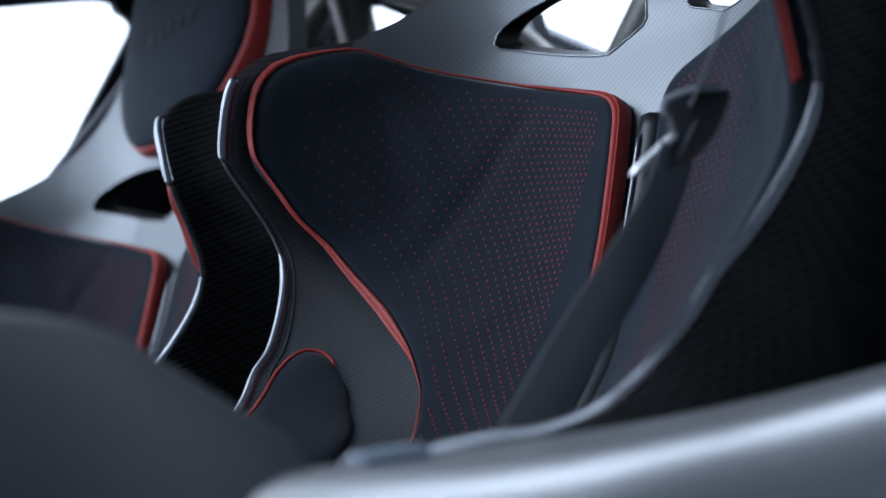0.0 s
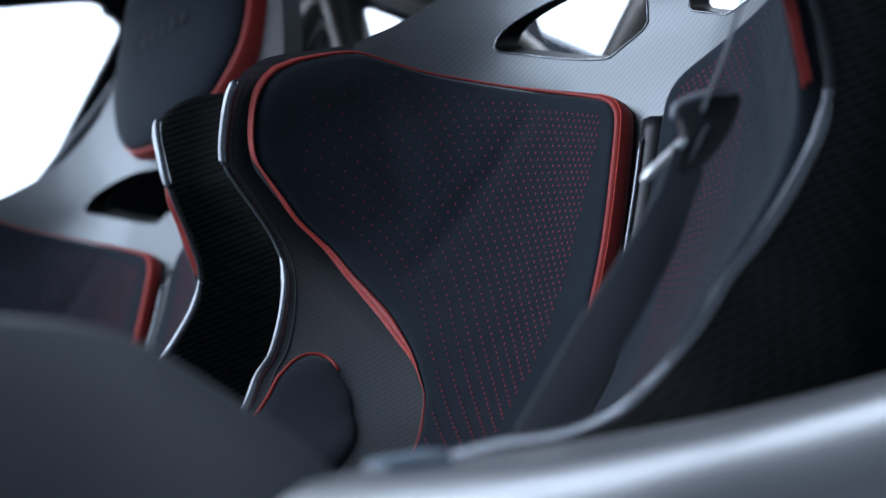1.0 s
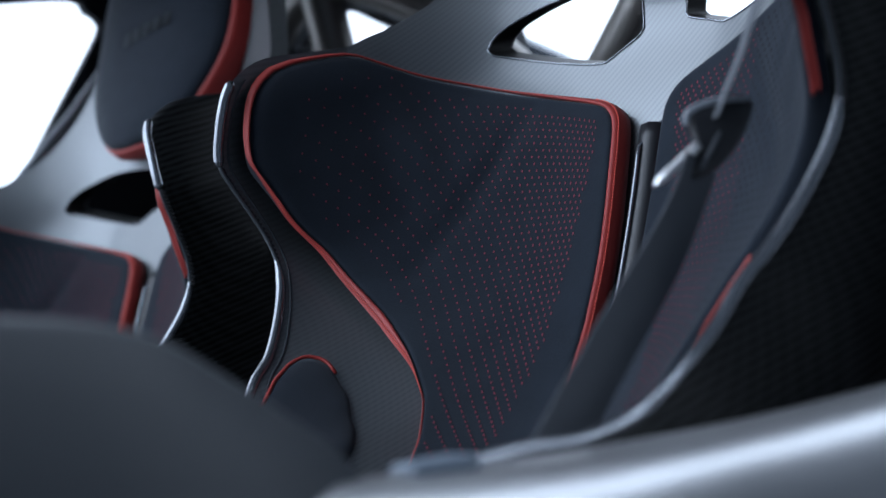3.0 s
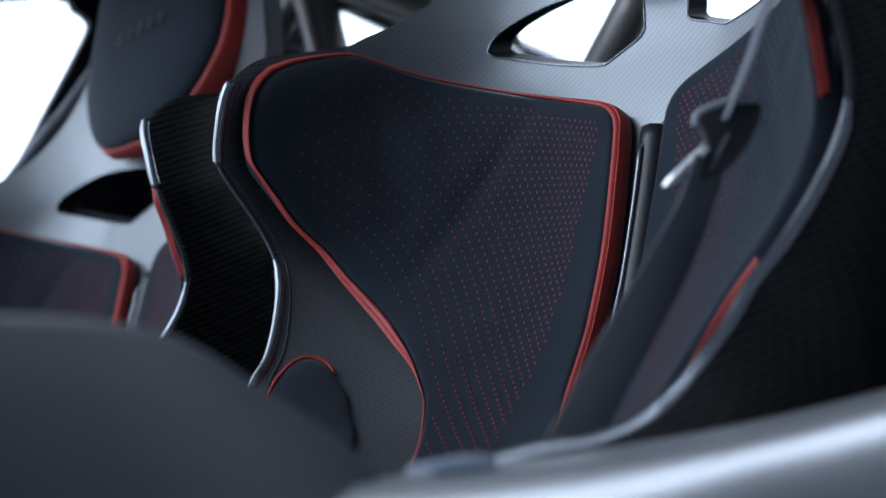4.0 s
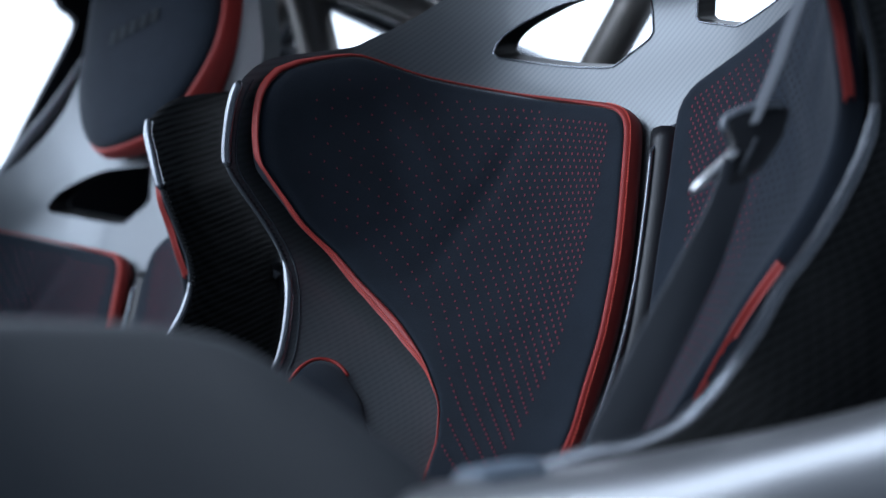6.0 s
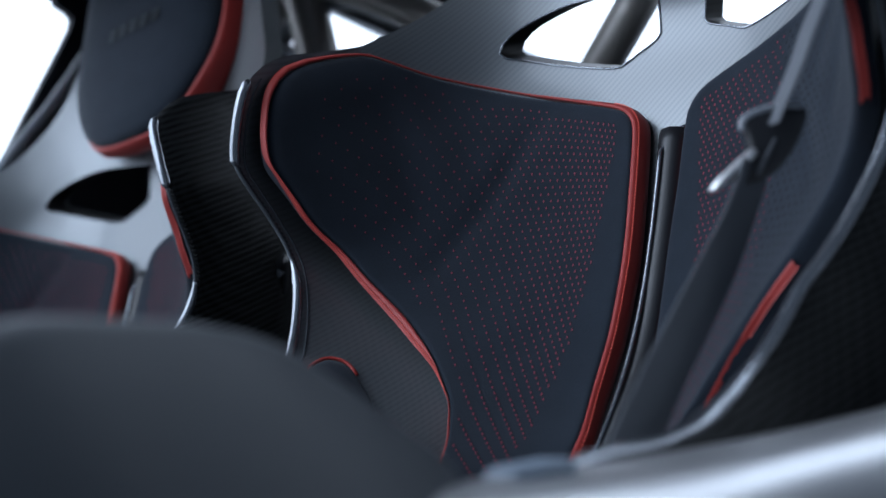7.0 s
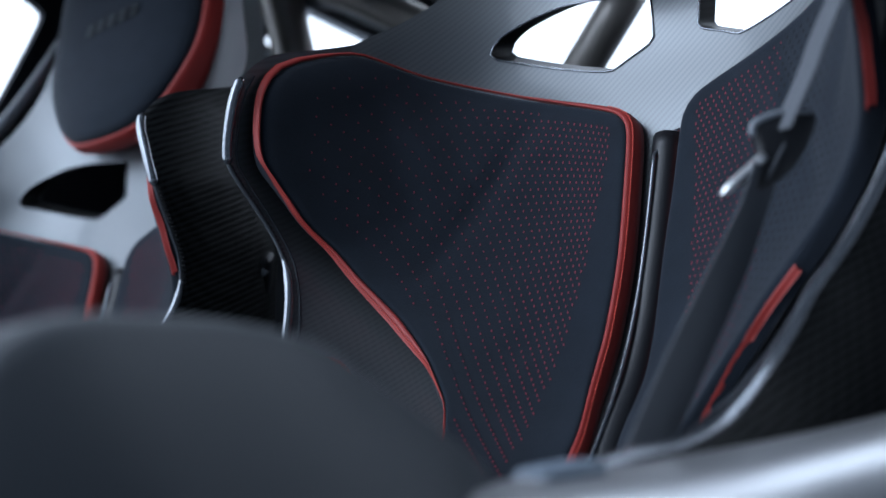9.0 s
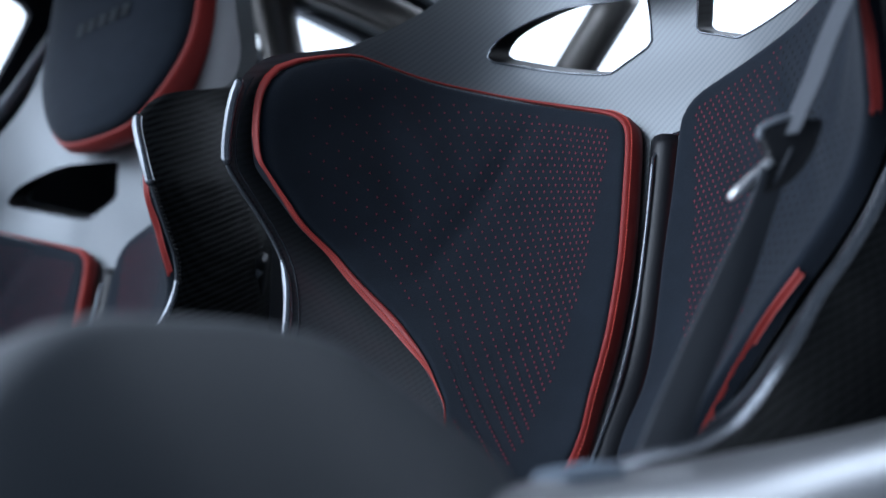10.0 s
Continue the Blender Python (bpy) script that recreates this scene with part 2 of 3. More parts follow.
def crease(x, z):
    """Shallow folds in the suede."""
    depth = 0.0
    for (x1, z1), (x2, z2), deep, wide in (((-.212, .885), (-.180, .790), .0032, .009), ((-.110, .835), (-.165, .745), .0032, .011), ((-.185, .875), (-.155, .815), .0015, .008), ((-.05, .70), (-.10, .66), .0008, .010)):
        dx, dz = x2 - x1, z2 - z1
        k = min(1, max(0, ((x - x1) * dx + (z - z1) * dz) / (dx * dx + dz * dz)))
        d = math.hypot(x - x1 - k * dx, z - z1 - k * dz)
        depth += deep * math.exp(-(d / wide) ** 2) * (0.3 + 0.7 * math.sin(math.pi * (0.1 + 0.8 * k)))
    return depth


def pad_mesh(side):
    """One half of the backrest padding, with its swollen edge."""
    rim = loop_smooth(PAD, 120)
    c = np.array((-.125, .765))
    bm = bmesh.new()
    levels = ((1.0, .012), (1.0, .003), (.997, -.001), (.99, -.003), (.98, -.0045), (.96, -.005), (.93, -.005), *((q / 100, -.005) for q in range(90, 4, -4)))
    rings = []
    for s, off in levels:
        ring = []
        for p in rim:
            x, z = c + (p - c) * s
            n = normal(x, z)
            off = min(off, .010) if p[0] < -.09 else off
            v = Vector((x, float(back(x, z)), z)) - n * (off + crease(x, z) * (s < .95))
            ring.append(bm.verts.new((v.x * side, v.y, v.z)))
        rings.append(ring)
    k = len(rim)
    for a, b in zip(rings, rings[1:]):
        for i in range(k):
            bm.faces.new((a[i], a[(i + 1) % k], b[(i + 1) % k], b[i]))
    bm.faces.new(rings[-1])
    bmesh.ops.recalc_face_normals(bm, faces=bm.faces)
    return bm


def piping_mesh(side):
    """Red leather band round the edge of a pad."""
    rim = loop_smooth(PAD, 150)
    c = np.array((-.125, .765))
    bm = bmesh.new()
    rings = []
    for p in rim:
        out = (p - c) / np.linalg.norm(p - c)
        n = normal(*(c + (p - c) * 0.90))
        base = Vector((p[0], float(back(*p)), p[1])) + n * (.003 if side > 0 else 0)
        o = Vector((out[0], 0, out[1]))
        o = (o - n * o.dot(n)).normalized()
        ring = []
        for a, b in ((-.0008, .0002), (-.0004, .0014), (.0012, .0016), (.003, .0008), (.0052, -.002), (.0066, -.007), (.0068, -.013), (.0, -.014)):
            u = min(1, max(0, (p[0] + .13) / .08))
            b = max(b, -.004 - .010 * u) - .010 * (side < 0) * u
            thin = min(1, max(0, (p[1] - .832) / .012)) * min(1, max(0, (p[0] + .248) / .02))
            narrow = .45 if side < 0 and p[1] < .71 else .5 * thin
            a, b = a * (1 - narrow), b * (1 - .45 * thin)
            v = base + n * (b + .002 * thin) + o * a
            ring.append(bm.verts.new((v.x * side, v.y, v.z)))
        rings.append(ring)
    for i in range(len(rings)):
        a, b = rings[i], rings[(i + 1) % len(rings)]
        if side < 0 and rim[i][0] < -.12 and .708 < rim[i][1] < .788:  # tucked in under the wing's lip
            continue
        for j in range(8):
            bm.faces.new((a[j], a[(j + 1) % 8], b[(j + 1) % 8], b[j]))
    bmesh.ops.recalc_face_normals(bm, faces=bm.faces)
    return bm


def stitch_mesh(side):
    """Row of short stitches along the middle of the red band."""
    rim = loop_smooth(PAD, 420)
    c = np.array((-.125, .765))
    bm = bmesh.new()
    for i in range(420):
        p, q = rim[i], rim[(i + 1) % 420]
        if p[1] > .832 and p[0] > -.247:
            continue
        n = normal(*(c + (p - c) * 0.90))
        out = (p - c) / np.linalg.norm(p - c)
        o = Vector((out[0], 0, out[1]))
        o = (o - n * o.dot(n)).normalized() * 0.0045 + n * 0.0028
        a = Vector((p[0], float(back(*p)), p[1])) + o
        b = Vector((q[0], float(back(*q)), q[1])) + o
        d = (b - a) * 0.28
        m = (a + b) / 2
        s = d.cross(n).normalized() * 0.0006
        vs = [bm.verts.new(Vector((v.x * side, v.y, v.z))) for v in (m - d - s, m + d - s, m + d + s, m - d + s)]
        top = [bm.verts.new(Vector((v.x * side, v.y, v.z))) for v in (m - d * .7 + n * .0005, m + d * .7 + n * .0005)]
        bm.faces.new((vs[0], vs[1], top[1], top[0]))
        bm.faces.new((vs[2], vs[3], top[0], top[1]))
        bm.faces.new((vs[1], vs[2], top[1]))
        bm.faces.new((vs[3], vs[0], top[0]))
    return bm


def dots_mesh(side):
    """Perforations in a lattice that opens out towards the shoulder: dark punched holes, and the red backing seen in them."""
    rim = loop_smooth(PAD, 100)
    c = np.array((-.125, .765))
    inner = c + (rim - c) * 0.89
    holes, red = bmesh.new(), bmesh.new()

    def inside(p):
        w = False
        for i in range(len(inner)):
            (x1, z1), (x2, z2) = inner[i - 1], inner[i]
            if (z1 > p[1]) != (z2 > p[1]) and p[0] < (x2 - x1) * (p[1] - z1) / (z2 - z1) + x1:
                w = not w
        return w
    zs = np.linspace(.55, .96, 200)
    run = np.r_[0, np.cumsum(np.hypot(np.diff(zs), np.diff(spine(zs))))]
    mid = np.interp(.70, zs, run)
    for j in range(-80, 100):
        for i in range(-26, 84):
            # columns widen away from the spine, rows fan out from a point beyond it
            x = 0.118 - 0.148 * math.exp((i + 0.5 * (j % 2)) * 0.0295)
            far_off = 0.33 - x
            p = np.array((x, np.interp(mid + j * 0.0051 * far_off / 0.36, run, zs)))
            if not inside(p) or p[0] > -.038 - max(0, .80 - p[1]) * 0.10:
                continue
            n = normal(*p)
            o = Vector((p[0], float(back(*p)), p[1])) + n * (0.0053 - crease(*p))
            up = Vector((0.0, 0.25, 1.0))
            up = (up - n * up.dot(n)).normalized()
            sd = up.cross(n)
            k = min(1, max(0, (-.04 - x) / .18))
            tall, wide = 0.0019 - 0.0007 * k, 0.00085 + 0.0001 * k
            backed = side > 0 or x > -.115
            for bm, size, shift, lift in ((holes, 1.15, 0, 0), (red, .78, -.35, .00015)):
                if bm is red and not backed:
                    continue
                vs = []
                for a in np.linspace(0, 2*math.pi, 8, endpoint=False):
                    v = o + n * lift + up * tall * size * math.cos(a) + sd * wide * (size * math.sin(a) + shift)
                    vs.append(bm.verts.new((v.x * side, v.y, v.z)))
                bm.faces.new(vs)
    return holes, red


def glide(pts, u):
    """Catmull-Rom point at a station u, counted in knots."""
    k = len(pts)
    i = min(int(u), k - 2)
    s = u - i
    a, b, c, d = (np.asarray(pts[min(max(i + j, 0), k - 1)], float) for j in (-1, 0, 1, 2))
    return 0.5 * (2*b + (c - a)*s + (2*a - 5*b + 4*c - d)*s*s + (3*b - a - 3*c + d)*s**3)


def wing_at(u, v):
    """The wing's inner face at station u, from its root (v = 0) to its lip (v = 1)."""
    x, z = glide(ROOT, u)
    a, b = np.array((x, shell_front(x, z) + .006, z)), glide(LIP, u)
    c = a + (b - a) * .3 + (.014, .006, 0)
    return Vector(a * (1 - v) ** 2 + 2 * v * (1 - v) * c + b * v * v)


def wing_normal(u, v):
    e = 0.05
    n = (wing_at(u + e, v) - wing_at(u - e, v)).cross(wing_at(u, v + e) - wing_at(u, v - e)).normalized()
    return n if n.y < 0 else -n


def mirrored(v, side):
    return Vector((v.x * side, v.y, v.z))


def loft(rings):
    bm = bmesh.new()
    rows = [[bm.verts.new(p) for p in r] for r in rings]
    for a, b in zip(rows, rows[1:]):
        for i in range(len(a) - 1):
            bm.faces.new((a[i], a[i + 1], b[i + 1], b[i]))
    return bm


STATIONS = np.linspace(0, 24, 121)


def wing_mesh(side):
    """Inner face of the wing, rolled over at the lip."""
    bm = loft([[mirrored(wing_at(u, v), side) for v in np.linspace(0, 1, 14)] for u in STATIONS])
    bmesh.ops.recalc_face_normals(bm, faces=bm.faces)
    return bm


def skin_mesh(side):
    """Outer face of the wing: back from the lip above, down from it along the thigh."""
    rings = []
    for u in STATIONS:
        lip = wing_at(u, 1)
        f = min(1, max(0, (u - 11) / 8))
        f = f * f * (3 - 2 * f)
        to = Vector((0, 1, -.06)).lerp(Vector((.02, .35, -1)), f) * (1 + f)
        rings.append([mirrored(lip + Vector((a, 0, 0)) + to * b, side) for a, b in ((0, 0), (.003, .002), (.006, .008), (.009, .03), (.010, .06), (.006, .10), (-.004, .13), (-.03, .145))])
    bm = loft(rings)
    bmesh.ops.recalc_face_normals(bm, faces=bm.faces)
    return bm


HIP = [(16.6, 0.917), (16.0, 0.883), (15.6, 0.85), (15.5, 0.783), (16.0, 0.667), (16.9, 0.583), (18.1, 0.5), (20.1, 0.417), (22, 0.39699999999999996), (22.8, 0.6), (21, 0.82), (18.6, 0.927)]


def hip_mesh(side):
    """Small raised pad on the wing's inner face, with the line of its piping."""
    pts = loop_smooth([(u * .1, v) for u, v in HIP], 60)
    c = pts.mean(0)
    bm = bmesh.new()
    rings = []
    for s, off in ((1, -.004), (1, .001), (.97, .0035), (.9, .005), (.7, .006), (.35, .0065)):
        ring = []
        for p in pts:
            u, v = c + (p - c) * s
            ring.append(bm.verts.new(mirrored(wing_at(u * 10, v) + wing_normal(u * 10, v) * off, side)))
        rings.append(ring)
    for a, b in zip(rings, rings[1:]):
        for i in range(60):
            bm.faces.new((a[i], a[(i + 1) % 60], b[(i + 1) % 60], b[i]))
    bm.faces.new(rings[-1])
    bmesh.ops.recalc_face_normals(bm, faces=bm.faces)
    line = [mirrored(wing_at(u * 10, v) + wing_normal(u * 10, v) * .003, side) for u, v in np.concatenate((pts[-10:], pts[:13]))]
    return bm, line


HALF = loop_smooth(EDGE, 110, False)


def shell_front(x, z):
    e = 0.004
    steep = float(back(x + e, z) - back(x - e, z)) / (2 * e)
    return float(back(x, z)) + 0.018 * min(2.6, math.hypot(1, steep))


def shell_behind(x, z):
    return shell_front(x, z) + 0.028


def bucket_seat():
    seat = tagged(new("bucket_seat"), "black suede and carbon bucket seat with red piping", "seat", "bucket seats")
    half = HALF
    ring = [tuple(p) for p in half] + [(-x, z) for x, z in half[::-1][1:-1]]
    hole_l = loop_smooth(HOLE, 48)
    hole_r = [(-x, z) for x, z in hole_l]
    bm = slab(bmesh.new(), ring, [hole_l, hole_r], shell_front, shell_behind, 0.011, lambda x, z: (x * (1 - 0.015 * min(1, abs(x) / .2)), z))
    sharpen(bm, 40)
    shell = part("shell", bm, SHELL, seat, "satin grey woven carbon shell with two harness slots")
    for side in (-1, 1):
        wing = part("wing", wing_mesh(side), SHELL, seat, "satin carbon inner face of the wing")
        part("side_skin", skin_mesh(side), RIB, seat, "dark ribbed carbon outer face of the wing")

        def edge(u1, u2, v, lift, n=40):
            return [mirrored(wing_at(u, v) + wing_normal(u, min(v, .97)) * lift, side) for u in np.linspace(u1, u2, n)]
        for u1, u2, r in ((4.6, 7.1, .0042), (10.9, 23.8, .0040)):
            part("rim", tube(bmesh.new(), edge(u1, u2, 1, 0, 60), [r * min(1, 0.5 + 0.12 * min(i, 59 - i)) for i in range(60)], 10), GLOSS, wing, "lacquered carbon edge")
        part("edge_bead", tube(bmesh.new(), edge(6.9, 11.2, 1, 0), .0018, 8), BEAD, wing, "thin grey bead")
        part("edge_bead", tube(bmesh.new(), edge(4.4, 18, .93, .0003), .0010, 8), BEAD, wing, "thin grey bead")
        pad = part("backrest_pad", pad_mesh(side), SUEDE, seat, "perforated black suede backrest pad")
        part("piping", piping_mesh(side), RED, pad, "red leather piping")
        if side > 0:
            tagged(part("stitching", stitch_mesh(side), THREAD, pad, "red stitching"), kind="stuff")
        holes, red = dots_mesh(side)
        tagged(part("perforated_layer", holes, HOLED, pad, "dark punched perforations"), kind="stuff")
        tagged(part("backing_layer", red, DOT, pad, "red backing in the perforations"), kind="stuff")
        bm, line = hip_mesh(side)
        hip = part("hip_pad", bm, SUEDE, seat, "small black suede hip pad")
        if side < 0:
            part("piping", tube(bmesh.new(), line, 0.0016, 8), RED, hip, "thin red piping")
    # slot walls
    for side in (-1, 1):
        bm = bmesh.new()
        hc = np.array(HOLE).mean(0)
        a, b = [], []
        for x, z in hole_l:
            x, z = hc + (np.array((x, z)) - hc) * 0.992
            a.append(bm.verts.new((x * -side, shell_front(x, z) - 0.0015, z)))
            b.append(bm.verts.new((x * -side * 0.985, shell_front(x, z) + 0.0255, z)))
        for i in range(len(a)):
            j = (i + 1) % len(a)
            bm.faces.new((a[i], a[j], b[j], b[i]))
        part("slot_wall", bm, WING, seat, "dark carbon wall of the harness slot")
        bead = [(x * -side, shell_front(x, z) - 0.0005, z) for x, z in hole_l]
        part("slot_bead", tube(bmesh.new(), bead, 0.0009, 6, True), GLOSS, seat, "thin lacquered bead round the slot")
        # laced run of the wing's edge
        bm = bmesh.new()
        for u in np.linspace(7.2, 11, 24):
            q = mirrored(wing_at(u, 1), side)
            box(bm, (.004, .004, .0030), Matrix.Translation(q + Vector((0.001 * side, 0.002, -.001))) @ Euler((.4, 0, 0)).to_matrix().to_4x4(), .0008, 1)
        tagged(part("edge_lacing", bm, PLASTIC, seat, "black lacing along the wing's edge"), kind="stuff")
    # channel between the pads
    bead = [(-.003, float(spine(z)) + 0.006 - 0.006 * min(1, max(0, (.70 - z) / .06)), z) for z in np.linspace(.56, .79, 30)] + [(-.001, .0, .798), (.004, .003, .803), (.013, .004, .804)]
    part("channel_bead", tube(bmesh.new(), bead, 0.0018, 8), GLOSS, seat, "lacquered bead along the central channel")
    bm = bmesh.new()
    tube(bm, [(0.0, float(spine(z)) + 0.022, z) for z in np.linspace(.56, .80, 30)], 0.0125, 10, False, 1.0)
    part("channel", bm, PLASTIC, seat, "glossy black channel")
    headrest(seat)
    # seat pan and base
    bm = bmesh.new()
    box(bm, (0.36, 0.50, 0.10), pose(0, -0.52, 0.43, 8), 0.03, 3)
    part("seat_cushion", bm, SUEDE, seat)
    bm = bmesh.new()
    box(bm, (0.44, 0.62, 0.16), pose(0, -0.40, 0.36, 6), 0.04, 3)
    part("seat_pan", bm, WING, seat)
    for sx in (-.17, .17):
        bm = bmesh.new()
        box(bm, (0.04, 0.55, 0.06), pose(sx, -0.40, 0.275), 0.005)
        part("seat_rail", bm, PLASTIC, seat)
    return seat


def headrest(seat):
    def face(x, z):
        return 0.045 + (z - 0.967) * 0.53 + 1.2 * x * x - 0.002
    pts = loop_smooth([(-.127, 1.08), (-.127, 1.035), (-.115, 1.0), (-.082, .962), (-.04, .943), (.04, .943), (.082, .962), (.115, 1.0), (.127, 1.035), (.127, 1.08), (.122, 1.15), (.09, 1.18), (-.09, 1.18), (-.122, 1.15)], 90)
    c = np.array((0, 1.06))
    bm, red = bmesh.new(), bmesh.new()
    k = len(pts)

    def rings_in(mesh, levels, cap):
        rings = []
        for s, off in levels:
            rings.append([mesh.verts.new((x * .92 - .010, face(x, z) + off, z)) for x, z in (c + (p - c) * s for p in pts)])
        for a, b in zip(rings, rings[1:]):
            for i in range(k):
                mesh.faces.new((a[i], a[(i + 1) % k], b[(i + 1) % k], b[i]))
        if cap:
            mesh.faces.new(rings[-1])
        bmesh.ops.recalc_face_normals(mesh, faces=mesh.faces)
    rings_in(bm, ((.97, .03), (.975, .006), (.975, -.001), (.95, -.006), (.88, -.010), (.7, -.012), (.4, -.012)), True)
    rings_in(red, ((.98, .065), (1.07, .05), (1.10, .035), (1.085, .018), (1.02, .004), (.985, -.001), (.96, .006)), False)
    pad = part("headrest_pad", bm, SUEDE, seat, "black suede headrest pad")
    part("trim", red, RED, pad, "red leather side band")
    # emblem: five plain slanted bars
    bm = bmesh.new()
    for i in range(5):
        x = -0.034 + i * 0.017
        z = 1.064 + i * 0.0012
        vs = [bm.verts.new((x + a - .006, face(x + a, z + b) - 0.0135, z + b)) for a, b in ((-.0062, -.0065), (.0042, -.0065), (.0066, .0065), (-.0038, .0065))]
        bm.faces.new(vs)
    bmesh.ops.solidify(bm, geom=bm.faces[:], thickness=0.001)
    part("emblem", bm, PRINT, pad, "faint grey emblem of plain bars", False)


# ---- setting ----
def ground():
    bm = bmesh.new()
    bmesh.ops.create_grid(bm, x_segments=8, y_segments=8, size=60)
    ob = link("ground", bm, FLOOR)
    tagged(ob, "pale grey studio floor", "floor", kind="structure")


def panel(name, outline, holes, axis, at, depth, mat, label, category):
    """Flat panel of some thickness with openings; the outline lies in the plane across the axis."""
    bm = slab(bmesh.new(), outline, holes, lambda x, z: 0.0, lambda x, z: depth, 0.2)
    if axis == "x":
        bm.transform(Matrix(((0, 1, 0, at), (1, 0, 0, 0), (0, 0, 1, 0), (0, 0, 0, 1))))
    elif axis == "y":
        bm.transform(Matrix.Translation((0, at, 0)))
    else:
        bm.transform(Matrix(((1, 0, 0, 0), (0, 0, 1, 0), (0, 1, 0, at), (0, 0, 0, 1))))
    bmesh.ops.recalc_face_normals(bm, faces=bm.faces)
    ob = link(name, bm, mat, None, "", False)
    return tagged(ob, label, category, kind="structure")


ground()
# glowing wall, carried high and round to the front left to brighten the shell
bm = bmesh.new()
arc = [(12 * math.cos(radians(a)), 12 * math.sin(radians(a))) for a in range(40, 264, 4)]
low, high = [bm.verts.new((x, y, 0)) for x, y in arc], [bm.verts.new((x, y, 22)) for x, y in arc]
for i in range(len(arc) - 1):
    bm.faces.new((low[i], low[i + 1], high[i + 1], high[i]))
tagged(link("backdrop", bm, GLOW), "plain white studio backdrop that glows to light the cabin", "backdrop", kind="structure")
near = bucket_seat()
far = copy_thing(near, pose(-0.663, 0.005, 0.003, 0, 0, 4.3))

# cabin: floor, far side with its window, rear bulkhead, roof
panel("floor", [(-1.02, -1.2), (.33, -1.2), (.33, .40), (-1.02, .40)], [], "z", .25, -.03, TRIM, "dark cabin floor", "floor")
window = loop_smooth([(.262, 1.180), (.280, 1.163), (.270, 1.146), (.19, 1.064), (.111, .986), (.07, .971), (.036, .962), (-.02, .952), (-.25, .90), (-.50, .86), (-.55, .92), (-.40, 1.09), (-.2, 1.19), (.21, 1.20)], 140)
panel("wall_far", [(-.95, .25), (.6, .25), (.6, 1.235), (-.3, 1.235), (-.62, 1.0), (-.95, .80)], [window], "x", -1.02, -.012, TRIM, "dark far door and pillar with a window opening", "car side")
panel("door_card", [(-.90, .40), (-.02, .40), (.10, .965), (.02, .945), (-.25, .885), (-.50, .845), (-.90, .76)], [], "x", -1.012, -.006, CARD, "blue-grey door card below the window", "door card")
trim = [(-.965, y, z) for y, z in loop_smooth([(.27, 1.12), (.174, 1.043), (.104, .994), (.03, .935), (-.05, .85)], 30, False)]
tagged(link("trim", tube(bmesh.new(), trim, .009, 8), SEAL), "pale grey pillar trim strip", "trim", kind="structure")
quarter = loop_smooth([(-.787, 1.051), (-.752, 1.068), (-.72, 1.075), (-.688, 1.072), (-.634, 1.058), (-.595, 1.033), (-.558, 1.006), (-.50, .96), (-.56, .93), (-.65, .96), (-.757, 1.028)], 80)
rear = loop_smooth([(-.54, 1.10), (-.47, 1.02), (-.44, .97), (-.44, .84), (-.2, .82), (.08, .82), (.10, .95), (.10, 1.06), (.06, 1.10), (-.2, 1.11)], 80)
panel("wall_rear", [(-1.02, .25), (.42, .25), (.42, 1.235), (-1.02, 1.235)], [quarter, rear], "y", .40, .03, TRIM, "dark rear bulkhead with two window openings", "car bulkhead")
panel("ceiling", [(-1.08, -.05), (.34, -.05), (.42, .43), (-1.08, .43)], [], "z", 1.238, .03, TRIM, "dark headliner", "car roof")
panel("wall_near", [(.0, .25), (.46, .25), (.46, 1.22), (.16, 1.22), (.05, .9)], [], "x", .40, .05, TRIM, "dark pillar beside the seat", "car pillar")

# roll cage
cage = tagged(new("roll_cage"), "dark bronze roll cage tubes behind the seats", "roll cage")
for a, b, r in (((-.688, .36, .80), (-.672, .36, 1.2), .026), ((-.20, .35, .958), (-.345, .35, .84), .021)):
    part("tube", tube(bmesh.new(), [Vector(a).lerp(Vector(b), k) for k in np.linspace(0, 1, 6)], r, 16), TUBE, cage)
arch = loop_smooth([(-.88, .36, .80), (-.865, .36, .95), (-.82, .36, 1.03), (-.762, .36, 1.072), (-.70, .36, 1.097), (-.645, .36, 1.095), (-.585, .36, 1.067), (-.497, .36, 1.008), (-.43, .36, .95), (-.36, .36, .86)], 48, False)
part("hoop", tube(bmesh.new(), arch, .021, 16), TUBE, cage, "bent dark hoop")
strut = tagged(new("engine_cover_strut"), "dark strut behind the rear windows", "strut")
part("strut", tube(bmesh.new(), [Vector((-.80, .46, 1.145)).lerp(Vector((-.57, .46, .995)), k) for k in np.linspace(0, 1, 5)], .019, 14), TRIM, strut)
wing = tagged(new("rear_wing"), "glossy dark rear wing behind the cabin", "rear wing")
part("blade", tube(bmesh.new(), [Vector((-1.00, .68, 1.205)).lerp(Vector((-.30, .68, .71)), k) for k in np.linspace(0, 1, 12)], .036, 20), GLOSS, wing)
for loop in (quarter, rear):
    tagged(link("window_seal", tube(bmesh.new(), [(x, .396, z) for x, z in loop], .0055, 8, True), SEAL), "light grey rubber seal round a rear window", "seal")


